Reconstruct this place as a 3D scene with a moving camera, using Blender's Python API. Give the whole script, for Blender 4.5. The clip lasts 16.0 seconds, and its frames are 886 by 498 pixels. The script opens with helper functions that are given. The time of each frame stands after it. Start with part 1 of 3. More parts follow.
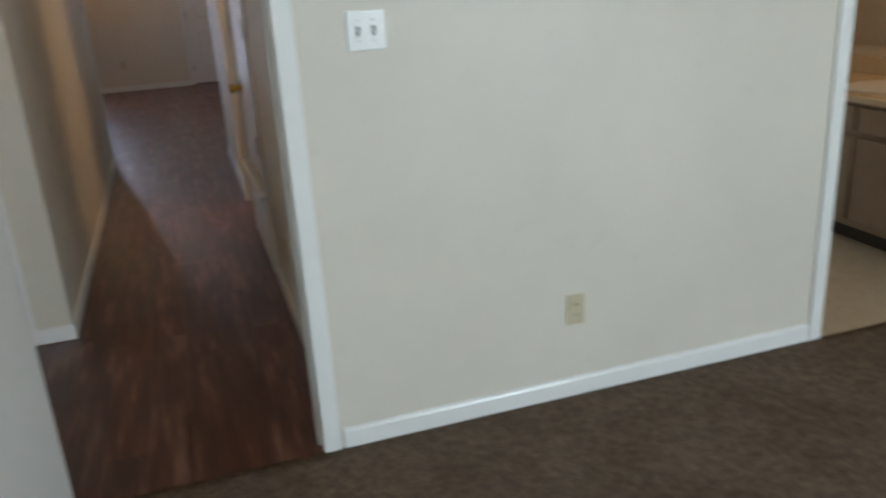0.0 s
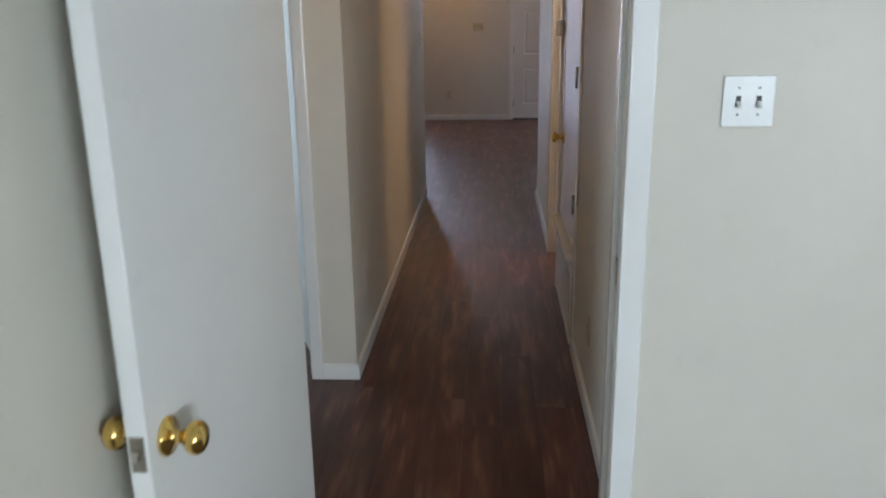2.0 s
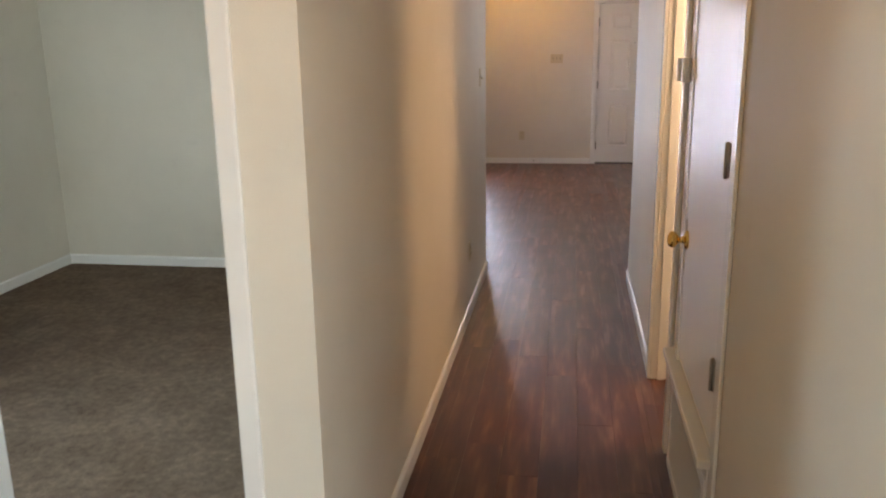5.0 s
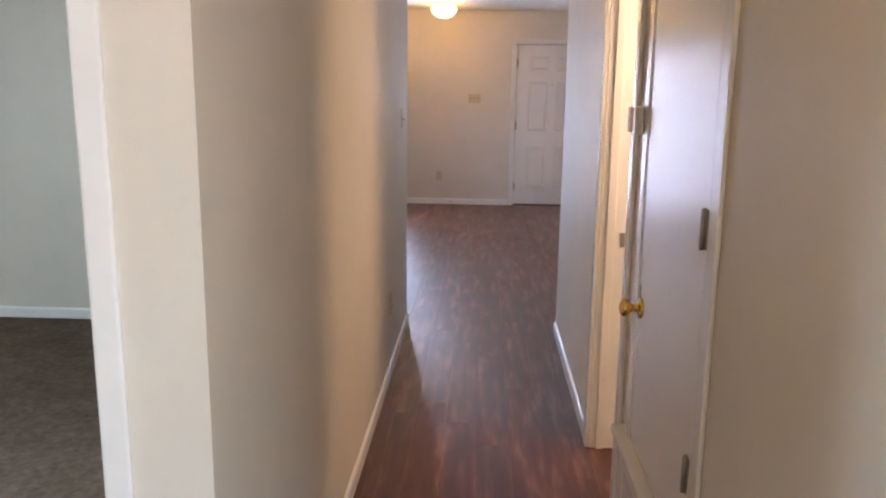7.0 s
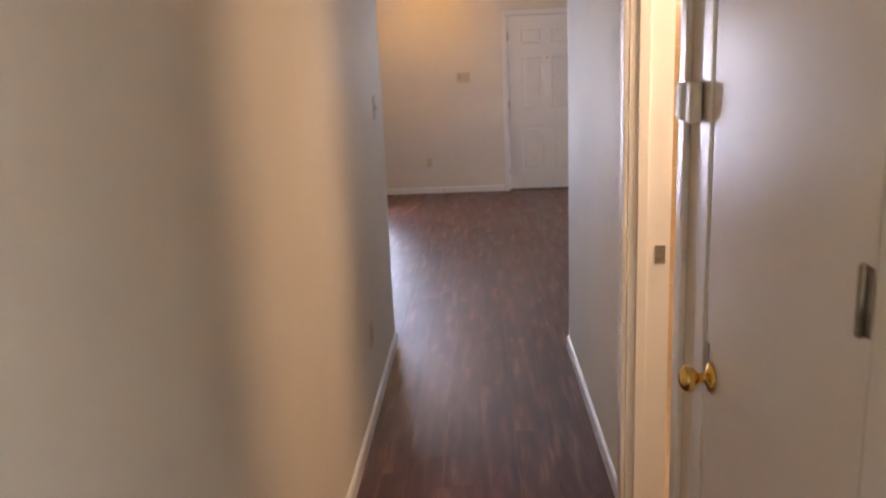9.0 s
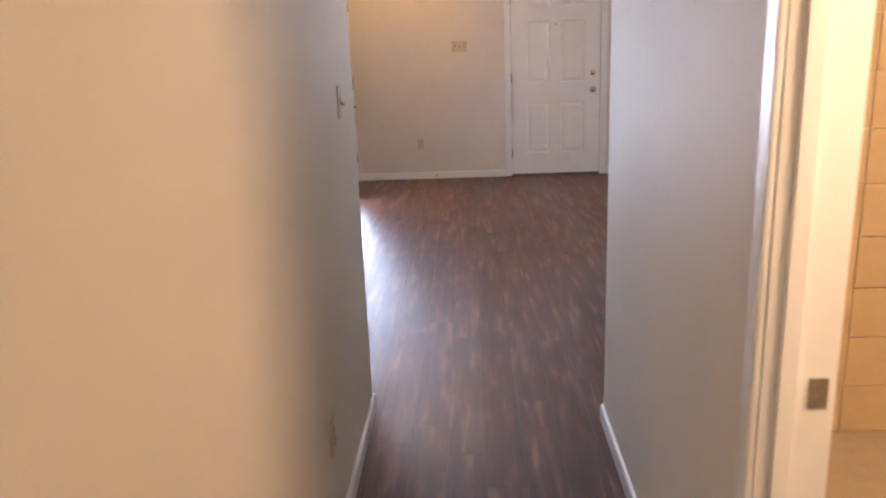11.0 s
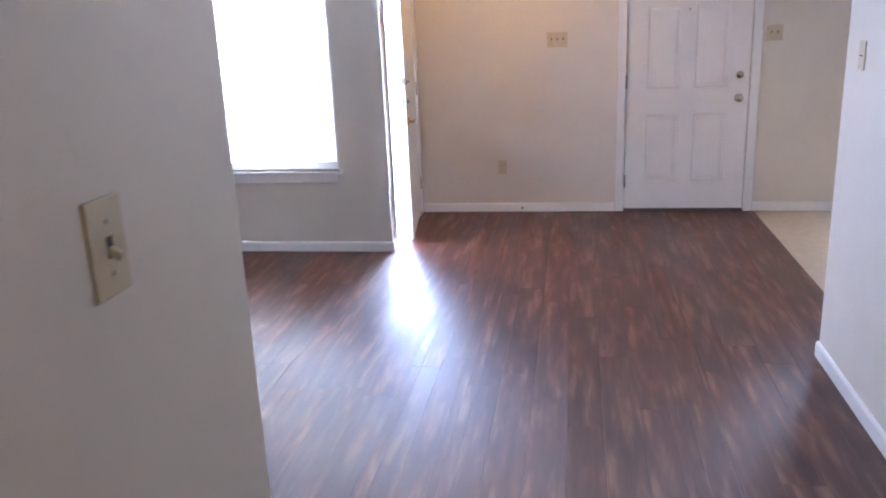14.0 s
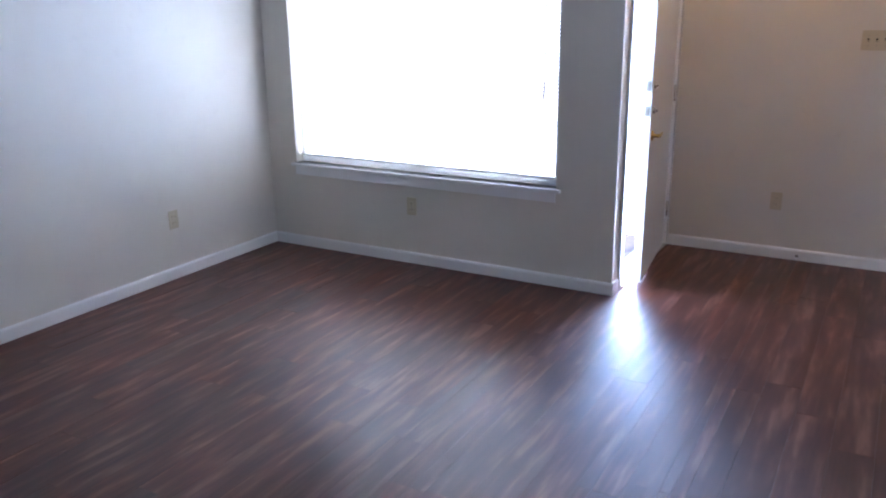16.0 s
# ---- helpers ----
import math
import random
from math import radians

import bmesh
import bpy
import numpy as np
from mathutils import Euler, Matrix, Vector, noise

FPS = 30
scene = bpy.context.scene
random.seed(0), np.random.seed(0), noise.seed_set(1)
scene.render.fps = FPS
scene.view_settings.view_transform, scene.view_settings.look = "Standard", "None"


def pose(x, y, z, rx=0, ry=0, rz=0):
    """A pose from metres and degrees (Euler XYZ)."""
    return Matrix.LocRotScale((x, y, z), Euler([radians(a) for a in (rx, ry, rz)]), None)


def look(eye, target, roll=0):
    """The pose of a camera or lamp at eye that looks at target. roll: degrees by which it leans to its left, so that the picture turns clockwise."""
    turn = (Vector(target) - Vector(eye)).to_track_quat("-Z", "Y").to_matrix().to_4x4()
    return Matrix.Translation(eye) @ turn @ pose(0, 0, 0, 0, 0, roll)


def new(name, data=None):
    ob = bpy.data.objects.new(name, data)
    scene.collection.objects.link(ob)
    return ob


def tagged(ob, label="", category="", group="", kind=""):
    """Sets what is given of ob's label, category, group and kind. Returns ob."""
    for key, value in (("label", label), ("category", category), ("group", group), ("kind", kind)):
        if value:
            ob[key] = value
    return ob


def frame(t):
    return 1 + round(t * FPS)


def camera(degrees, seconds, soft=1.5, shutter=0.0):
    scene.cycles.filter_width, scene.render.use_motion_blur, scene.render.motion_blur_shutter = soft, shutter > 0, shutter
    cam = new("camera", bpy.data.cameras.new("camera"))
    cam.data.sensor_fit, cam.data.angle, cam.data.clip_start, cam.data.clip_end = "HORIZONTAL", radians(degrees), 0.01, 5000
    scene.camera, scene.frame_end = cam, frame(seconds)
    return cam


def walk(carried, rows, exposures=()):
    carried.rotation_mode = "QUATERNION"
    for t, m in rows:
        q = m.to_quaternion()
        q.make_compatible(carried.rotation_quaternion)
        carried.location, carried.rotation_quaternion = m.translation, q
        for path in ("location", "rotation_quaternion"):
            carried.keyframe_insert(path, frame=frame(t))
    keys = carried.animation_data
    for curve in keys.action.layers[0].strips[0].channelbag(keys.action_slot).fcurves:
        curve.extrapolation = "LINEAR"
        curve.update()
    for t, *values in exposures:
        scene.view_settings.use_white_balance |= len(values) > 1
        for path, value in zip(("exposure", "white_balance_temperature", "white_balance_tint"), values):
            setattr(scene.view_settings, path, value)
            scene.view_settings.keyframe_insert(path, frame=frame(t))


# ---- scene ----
cam = camera(57.5, 16.0, soft=2.0, shutter=0.5)
PATH = [
    (0, (0.635, -0.039, 1.546), (1.194, 1.762, 0.878), -3.6),
    (0.5, (0.546, 0.014, 1.56), (0.827, 1.9, 0.956), -2.8),
    (1, (0.552, 0.081, 1.563), (0.547, 1.996, 0.985), -1.8),
    (1.5, (0.605, 0.177, 1.566), (0.485, 2.087, 0.984), -2.9),
    (2, (0.605, 0.46, 1.569), (0.482, 2.377, 1.013), -0.8),
    (2.5, (0.628, 0.74, 1.568), (0.487, 2.651, 0.994), -2.2),
    (3, (0.711, 1.014, 1.587), (0.359, 2.899, 1.017), -2.3),
    (3.5, (0.701, 1.281, 1.572), (0.348, 3.165, 1.0), -0.6),
    (4, (0.617, 1.555, 1.567), (0.372, 3.47, 1.046), -2.4),
    (4.5, (0.593, 1.816, 1.577), (0.283, 3.726, 1.069), -0.9),
    (6.8, (0.499, 2.389, 1.609), (0.35, 4.342, 1.203), 0.0),
    (7, (0.488, 2.39, 1.605), (0.396, 4.346, 1.199), 0.7),
    (7.5, (0.473, 2.422, 1.61), (0.44, 4.381, 1.207), -0.1),
    (8, (0.483, 2.637, 1.595), (0.319, 4.579, 1.142), 0.5),
    (8.5, (0.534, 2.916, 1.597), (0.331, 4.838, 1.083), -0.0),
    (9, (0.51, 3.193, 1.603), (0.418, 5.138, 1.148), -2.4),
    (9.2, (0.463, 3.301, 1.612), (0.424, 5.255, 1.188), -2.1),
    (11.3, (0.463, 4.65, 1.647), (0.367, 6.571, 1.099), -2.2),
    (11.5, (0.452, 4.828, 1.646), (0.269, 6.755, 1.143), -1.5),
    (12, (0.502, 5.116, 1.587), (0.283, 7.036, 1.073), -1.5),
    (12.5, (0.492, 5.439, 1.583), (0.373, 7.364, 1.053), -1.6),
    (13, (0.509, 5.769, 1.591), (0.349, 7.684, 1.035), -2.2),
    (13.5, (0.544, 6.122, 1.61), (0.179, 8.014, 1.073), -1.1),
    (14, (0.525, 6.468, 1.625), (0.2, 8.361, 1.066), -2.5),
    (14.5, (0.525, 6.679, 1.589), (0.121, 8.556, 1.028), -3.5),
    (15, (0.646, 6.984, 1.559), (-0.04, 8.783, 1.018), -1.1),
    (15.5, (0.649, 7.289, 1.584), (-0.251, 8.99, 1.039), -1.9),
    (16, (0.566, 7.603, 1.613), (-0.384, 9.267, 1.037), -0.7),
]
EXPOSURES = [(0.0, 2.0, 6500, 14), (2.0, 2.2, 6300, 16), (3.5, 2.45, 6700, 15), (4.5, 3.0, 7400, 17),
             (7.0, 3.3, 6400, 22), (9.0, 3.2, 6800, 23), (11.5, 3.6, 6600, 22), (13.0, 3.7, 6100, 22),
             (14.0, 3.65, 5700, 21), (15.0, 3.35, 5450, 19), (16.0, 2.85, 5350, 18)]
walk(cam, [(t, look(eye, target, roll)) for t, eye, target, roll in PATH], EXPOSURES)


# ---- world, sun, large lights ----
world = bpy.data.worlds.new("world")
scene.world = world
world.use_nodes = True
wn = world.node_tree
sky = wn.nodes.new("ShaderNodeTexSky")
sky.sky_type = "NISHITA"
sky.sun_disc = False
sky.sun_elevation = radians(62)
sky.sun_rotation = radians(20)
wn.nodes["Background"].inputs["Strength"].default_value = 0.13
wn.links.new(sky.outputs[0], wn.nodes["Background"].inputs["Color"])

sun_data = bpy.data.lights.new("sun", "SUN")
sun_data.energy, sun_data.angle, sun_data.color = 3.6, radians(0.53), (1.0, 0.95, 0.88)
sun = new("sun", sun_data)
sun.matrix_world = look((4.8, 13.2, 26.5), (0, 0, 0))


def area(name, eye, target, w, h, power, color, spread=180):
    d = bpy.data.lights.new(name, "AREA")
    d.shape, d.size, d.size_y, d.energy, d.color, d.spread = "RECTANGLE", w, h, power, color, radians(spread)
    ob = new(name, d)
    ob.matrix_world = look(eye, target)
    return ob


SKY = (0.62, 0.86, 1.0)
WARM = (1.0, 0.63, 0.32)
area("window_light_bedroom", (3.5, -3.27, 1.45), (0.9, 2.0, 1.2), 1.7, 1.2, 19.50, (0.76, 0.93, 1.0), 140)
area("window_light_small_bedroom", (-3.17, 5.05, 1.5), (0.95, 3.15, 1.3), 1.4, 1.1, 4.50, SKY, 115)
area("window_light_living", (-2.08, 11.80, 1.32), (-1.7, 9.0, 2.6), 1.86, 1.40, 1.20, (0.52, 0.71, 1.0), 135)
area("bath_lamp", (1.95, 5.36, 2.02), (1.2, 6.2, 1.3), 0.8, 0.15, 3.20, (1.0, 0.70, 0.43))
area("entry_light", (-0.876, 12.535, 1.02), (0.0, 12.535, 1.02), 0.95, 1.92, 45.0, (0.60, 0.74, 1.0))
area("vanity_lamp", (4.3, 3.2, 2.1), (3.8, 3.0, 0.8), 0.15, 0.6, 0.90, WARM)
# added fill: narrow beam at an unseen window, brightens the hall's left wall
area("kitchen_fill_light", (3.0, 13.08, 1.70), (0.0, 7.0, 1.3), 0.78, 0.58, 0.40, (0.95, 0.95, 1.0), 60)


# ---- materials ----
def mat(name, color, rough=0.5, metal=0.0, spec=0.5):
    m = bpy.data.materials.new(name)
    m.use_nodes = True
    p = m.node_tree.nodes["Principled BSDF"]
    p.inputs["Base Color"].default_value = (*color, 1)
    p.inputs["Roughness"].default_value = rough
    p.inputs["Metallic"].default_value = metal
    p.inputs["Specular IOR Level"].default_value = spec
    return m, m.node_tree, p


def node(t, kind, **kw):
    n = t.nodes.new(kind)
    for k, v in kw.items():
        n.inputs[k.replace("_", " ")].default_value = v
    return n


def ramp(t, src, stops):
    r = t.nodes.new("ShaderNodeValToRGB")
    e = r.color_ramp.elements
    e[0].position, e[0].color = stops[0][0], (*stops[0][1], 1)
    e[1].position, e[1].color = stops[-1][0], (*stops[-1][1], 1)
    for pos, col in stops[1:-1]:
        x = e.new(pos)
        x.color = (*col, 1)
    t.links.new(src, r.inputs[0])
    return r.outputs[0]


def coords(t, scale=(1, 1, 1), world_space=False):
    if world_space:
        src = t.nodes.new("ShaderNodeNewGeometry").outputs["Position"]
    else:
        src = t.nodes.new("ShaderNodeTexCoord").outputs["Object"]
    m = t.nodes.new("ShaderNodeMapping")
    m.inputs["Scale"].default_value = scale
    t.links.new(src, m.inputs["Vector"])
    return m.outputs[0]


def bump(t, p, height, strength, dist):
    b = t.nodes.new("ShaderNodeBump")
    b.inputs["Strength"].default_value = strength
    b.inputs["Distance"].default_value = dist
    t.links.new(height, b.inputs["Height"])
    t.links.new(b.outputs[0], p.inputs["Normal"])


def paint(name, color, rough, spread=0.05, grain=0.25):
    """Rolled wall paint: orange-peel relief, faint scuffs and patchy tone."""
    m, t, p = mat(name, color, rough)
    v = coords(t, world_space=True)
    big = node(t, "ShaderNodeTexNoise", Scale=1.1, Detail=4.0, Roughness=0.6)
    fine = node(t, "ShaderNodeTexNoise", Scale=210.0, Detail=3.0)
    scuff = node(t, "ShaderNodeTexNoise", Scale=9.0, Detail=6.0, Roughness=0.7)
    for n in (big, fine, scuff):
        t.links.new(v, n.inputs["Vector"])
    lo = tuple(c * (1 - spread) for c in color)
    hi = tuple(min(1, c * (1 + spread)) for c in color)
    base = ramp(t, big.outputs[0], [(0.3, lo), (0.7, hi)])
    mix = t.nodes.new("ShaderNodeMix")
    mix.data_type, mix.blend_type = "RGBA", "MULTIPLY"
    mix.inputs[0].default_value = 0.5
    t.links.new(base, mix.inputs[6])
    t.links.new(ramp(t, scuff.outputs[0], [(0.25, (0.9, 0.89, 0.88)), (0.4, (1, 1, 1)), (1.0, (1, 1, 1))]), mix.inputs[7])
    t.links.new(mix.outputs[2], p.inputs["Base Color"])
    bump(t, p, fine.outputs[0], grain, 0.002)
    return m


WALL = paint("wall_paint", (0.72, 0.675, 0.590), 0.52)
CEIL = paint("ceiling_paint", (0.85, 0.84, 0.82), 0.85, 0.03, 0.9)
TRIM = paint("trim_paint", (0.86, 0.86, 0.84), 0.22, 0.03, 0.08)
DOOR = paint("door_paint", (0.83, 0.825, 0.80), 0.32, 0.03, 0.06)
GLOSS = paint("gloss_door_paint", (0.88, 0.875, 0.86), 0.27, 0.03, 0.05)
OUTSIDE = paint("outside_render", (0.55, 0.52, 0.48), 0.8)


def wood_floor():
    m, t, p = mat("plank", (0.1, 0.05, 0.035), 0.35, spec=0.65)
    info = t.nodes.new("ShaderNodeObjectInfo")
    v = coords(t, (1, 1, 1))
    shift = t.nodes.new("ShaderNodeVectorMath")
    shift.operation = "MULTIPLY_ADD"
    t.links.new(info.outputs["Random"], shift.inputs[0])
    shift.inputs[1].default_value = (3.7, 9.1, 1.3)
    t.links.new(v, shift.inputs[2])

    def stretched(sx, sy):
        mp = t.nodes.new("ShaderNodeMapping")
        mp.inputs["Scale"].default_value = (sx, sy, 1)
        t.links.new(shift.outputs[0], mp.inputs["Vector"])
        return mp.outputs[0]

    streak = node(t, "ShaderNodeTexNoise", Scale=1.0, Detail=2.5, Roughness=0.5)
    t.links.new(stretched(19, 2.6), streak.inputs["Vector"])
    fine = node(t, "ShaderNodeTexNoise", Scale=1.0, Detail=2.0, Roughness=0.5)
    t.links.new(stretched(75, 5), fine.inputs["Vector"])
    cloud = node(t, "ShaderNodeTexNoise", Scale=2.2, Detail=4.0, Roughness=0.6)
    t.links.new(coords(t, world_space=True), cloud.inputs["Vector"])
    col = ramp(t, streak.outputs[0], [(0.28, (0.056, 0.015, 0.008)), (0.46, (0.083, 0.025, 0.014)), (0.57, (0.118, 0.042, 0.025)), (0.71, (0.205, 0.098, 0.065))])
    grain = ramp(t, fine.outputs[0], [(0.30, (0.84, 0.83, 0.82)), (0.55, (1, 1, 1)), (0.75, (1.12, 1.11, 1.10))])
    tone = ramp(t, info.outputs["Random"], [(0.0, (0.80, 0.80, 0.82)), (0.5, (1.0, 1.0, 1.0)), (1.0, (1.22, 1.17, 1.12))])

    def times(a, b, f=1.0):
        x = t.nodes.new("ShaderNodeMix")
        x.data_type, x.blend_type = "RGBA", "MULTIPLY"
        x.inputs[0].default_value = f
        t.links.new(a, x.inputs[6])
        t.links.new(b, x.inputs[7])
        return x.outputs[2]

    chip = node(t, "ShaderNodeTexVoronoi", Scale=7.0, Randomness=1.0)
    t.links.new(coords(t, (4.0, 1.0, 1), world_space=True), chip.inputs["Vector"])
    chips = ramp(t, chip.outputs["Distance"], [(0.030, (0.35, 0.32, 0.3)), (0.050, (1, 1, 1)), (1.0, (1, 1, 1))])
    t.links.new(times(times(times(col, grain), tone), chips), p.inputs["Base Color"])
    rough = ramp(t, cloud.outputs[0], [(0.3, (0.32, 0.32, 0.32)), (0.7, (0.38, 0.38, 0.38))])
    worn = t.nodes.new("ShaderNodeMath")
    worn.operation = "MULTIPLY_ADD"
    t.links.new(info.outputs["Random"], worn.inputs[0])
    worn.inputs[1].default_value = 0.08
    t.links.new(rough, worn.inputs[2])
    t.links.new(worn.outputs[0], p.inputs["Roughness"])
    bump(t, p, fine.outputs[0], 0.35, 0.0012)
    # worn along the grain: the sheen spreads across the planks
    across = t.nodes.new("ShaderNodeCombineXYZ")
    across.inputs[0].default_value = 1.0
    t.links.new(across.outputs[0], p.inputs["Tangent"])
    p.inputs["Anisotropic"].default_value = 0.75
    return m


def carpet_mat():
    m, t, p = mat("carpet", (0.2, 0.15, 0.12), 0.95, spec=0.1)
    v = coords(t, world_space=True)
    a = node(t, "ShaderNodeTexNoise", Scale=3.5, Detail=5.0, Roughness=0.65)
    b = node(t, "ShaderNodeTexNoise", Scale=180.0, Detail=3.0, Roughness=0.8)
    c = node(t, "ShaderNodeTexNoise", Scale=28.0, Detail=4.0, Roughness=0.7)
    for n in (a, b, c):
        t.links.new(v, n.inputs["Vector"])
    base = ramp(t, a.outputs[0], [(0.3, (0.185, 0.128, 0.090)), (0.7, (0.275, 0.200, 0.148))])
    x = t.nodes.new("ShaderNodeMix")
    x.data_type, x.blend_type = "RGBA", "MULTIPLY"
    x.inputs[0].default_value = 0.9
    t.links.new(base, x.inputs[6])
    t.links.new(ramp(t, c.outputs[0], [(0.3, (0.7, 0.69, 0.68)), (0.7, (1.2, 1.2, 1.2))]), x.inputs[7])
    y = t.nodes.new("ShaderNodeMix")
    y.data_type, y.blend_type = "RGBA", "MULTIPLY"
    y.inputs[0].default_value = 0.8
    t.links.new(x.outputs[2], y.inputs[6])
    t.links.new(ramp(t, b.outputs[0], [(0.3, (0.55, 0.54, 0.53)), (0.7, (1.3, 1.3, 1.3))]), y.inputs[7])
    t.links.new(y.outputs[2], p.inputs["Base Color"])
    h = t.nodes.new("ShaderNodeMath")
    h.operation = "ADD"
    t.links.new(b.outputs[0], h.inputs[0])
    t.links.new(c.outputs[0], h.inputs[1])
    bump(t, p, h.outputs[0], 1.0, 0.012)
    return m


def speckled(name, lo, hi, scale, rough, metal=0.0):
    m, t, p = mat(name, lo, rough, metal)
    n = node(t, "ShaderNodeTexNoise", Scale=scale, Detail=6.0, Roughness=0.65)
    t.links.new(coords(t, world_space=True), n.inputs["Vector"])
    t.links.new(ramp(t, n.outputs[0], [(0.3, lo), (0.7, hi)]), p.inputs["Base Color"])
    bump(t, p, n.outputs[0], 0.15, 0.001)
    return m


PLANK = wood_floor()
CARPET = carpet_mat()
SUB = speckled("subfloor", (0.02, 0.012, 0.01), (0.04, 0.025, 0.02), 12, 0.8)
VINYL = speckled("vinyl", (0.46, 0.38, 0.27), (0.56, 0.47, 0.34), 14, 0.38)
TILE = speckled("tan_tile", (0.62, 0.47, 0.28), (0.70, 0.55, 0.35), 8, 0.2)
GROUND = speckled("concrete", (0.58, 0.57, 0.55), (0.68, 0.67, 0.65), 3, 0.9)
BRASS = speckled("brass", (0.72, 0.47, 0.13), (0.86, 0.62, 0.22), 40, 0.16, 1.0)
STEEL = speckled("worn_steel", (0.30, 0.27, 0.23), (0.46, 0.42, 0.36), 60, 0.35, 1.0)
NICKEL = speckled("nickel", (0.55, 0.53, 0.50), (0.66, 0.64, 0.60), 60, 0.25, 1.0)
IVORY = speckled("ivory_plastic", (0.56, 0.49, 0.33), (0.61, 0.54, 0.38), 20, 0.35)
WHITE = speckled("white_plastic", (0.76, 0.77, 0.75), (0.82, 0.83, 0.81), 20, 0.3)
# puts the shade of slots, latch gap and duct opening into the colour
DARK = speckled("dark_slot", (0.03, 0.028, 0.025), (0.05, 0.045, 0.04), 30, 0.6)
RUBBER = speckled("weatherstrip", (0.10, 0.09, 0.08), (0.16, 0.14, 0.12), 30, 0.7)
OAK = speckled("vanity_wood", (0.30, 0.23, 0.17), (0.36, 0.28, 0.21), 6, 0.45)
COUNTER = speckled("counter_marble", (0.66, 0.54, 0.36), (0.74, 0.62, 0.44), 7, 0.2)
ALU = speckled("white_vinyl_frame", (0.74, 0.76, 0.78), (0.80, 0.82, 0.84), 20, 0.35)
SLAT, _t, _p = mat("blind_slat", (0.83, 0.83, 0.82), 0.45)
GLASS, _t, _p = mat("window_glass", (0.96, 0.98, 0.97), 0.0)
_p.inputs["Transmission Weight"].default_value = 1.0
_p.inputs["IOR"].default_value = 1.45
SHADE, _t, _p = mat("lamp_shade", (0.9, 0.85, 0.75), 0.4)
_p.inputs["Emission Color"].default_value = (1.0, 0.54, 0.12, 1)
_p.inputs["Emission Strength"].default_value = 2.5
HALL_SHADE, _t, _p = mat("hall_lamp_shade", (0.9, 0.85, 0.75), 0.4)
_p.inputs["Emission Color"].default_value = (1.0, 0.54, 0.12, 1)
_p.inputs["Emission Strength"].default_value = 1.55


# ---- mesh helpers ----
def box(bm, x0, y0, z0, x1, y1, z1, bevel=0.0):
    r = bmesh.ops.create_cube(bm, size=1.0)
    vs = r["verts"]
    bmesh.ops.scale(bm, vec=(x1 - x0, y1 - y0, z1 - z0), verts=vs)
    bmesh.ops.translate(bm, vec=((x0 + x1) / 2, (y0 + y1) / 2, (z0 + z1) / 2), verts=vs)
    if bevel:
        es = list({e for v in vs for e in v.link_edges})
        bmesh.ops.bevel(bm, geom=es, offset=bevel, segments=2, profile=0.6, affect="EDGES")
    return bm


def boxed(x0, y0, z0, x1, y1, z1, bevel=0.0):
    return box(bmesh.new(), x0, y0, z0, x1, y1, z1, bevel)


def lathe(profile, segments=24):
    """A solid turned about z from (radius, height) pairs."""
    bm = bmesh.new()
    rings = []
    for r, z in profile:
        if r < 1e-6:
            rings.append([bm.verts.new((0, 0, z))])
        else:
            rings.append([bm.verts.new((r * math.cos(a), r * math.sin(a), z)) for a in (2 * math.pi * i / segments for i in range(segments))])
    for a, b in zip(rings, rings[1:]):
        for i in range(segments):
            j = (i + 1) % segments
            q = [a[i % len(a)], a[j % len(a)], b[j % len(b)], b[i % len(b)]]
            q = list(dict.fromkeys(q))
            if len(q) > 2:
                bm.faces.new(q)
    for f in bm.faces:
        f.smooth = True
    bmesh.ops.recalc_face_normals(bm, faces=bm.faces)
    return bm


def moved(bm, m):
    bmesh.ops.transform(bm, matrix=m, verts=bm.verts)
    return bm


def mesh_of(name, bm, material):
    me = bpy.data.meshes.new(name)
    bm.to_mesh(me)
    bm.free()
    me.materials.append(material)
    return me


def part(name, bm, material, parent=None, label=""):
    ob = new(name, mesh_of(name, bm, material))
    if parent:
        ob.parent = parent
    return tagged(ob, label)


def thing(name, bm, material, label, category, group="", kind=""):
    return tagged(part(name, bm, material), label, category, group, kind)


def base_of(name, label, category, m=None, group="", kind=""):
    ob = new(name)
    ob.empty_display_size = 0.1
    if m is not None:
        ob.matrix_world = m
    return tagged(ob, label, category, group, kind)


H = 2.505


def wall(name, x0, y0, x1, y1, openings=(), along="x", label="matte beige painted wall", material=None):
    """A wall with real openings (from, to, bottom, top) measured along its length."""
    bm = bmesh.new()
    a0, a1 = (x0, x1) if along == "x" else (y0, y1)

    def put(a, b, z0, z1):
        if b - a > 1e-4 and z1 - z0 > 1e-4:
            if along == "x":
                box(bm, a, y0, z0, b, y1, z1)
            else:
                box(bm, x0, a, z0, x1, b, z1)

    at = a0
    for o0, o1, z0, z1 in sorted(openings):
        put(at, o0, 0.0, H)
        put(o0, o1, 0.0, z0)
        put(o0, o1, z1, H)
        at = o1
    put(at, a1, 0.0, H)
    return thing(name, bm, material or WALL, label, "wall", kind="structure")


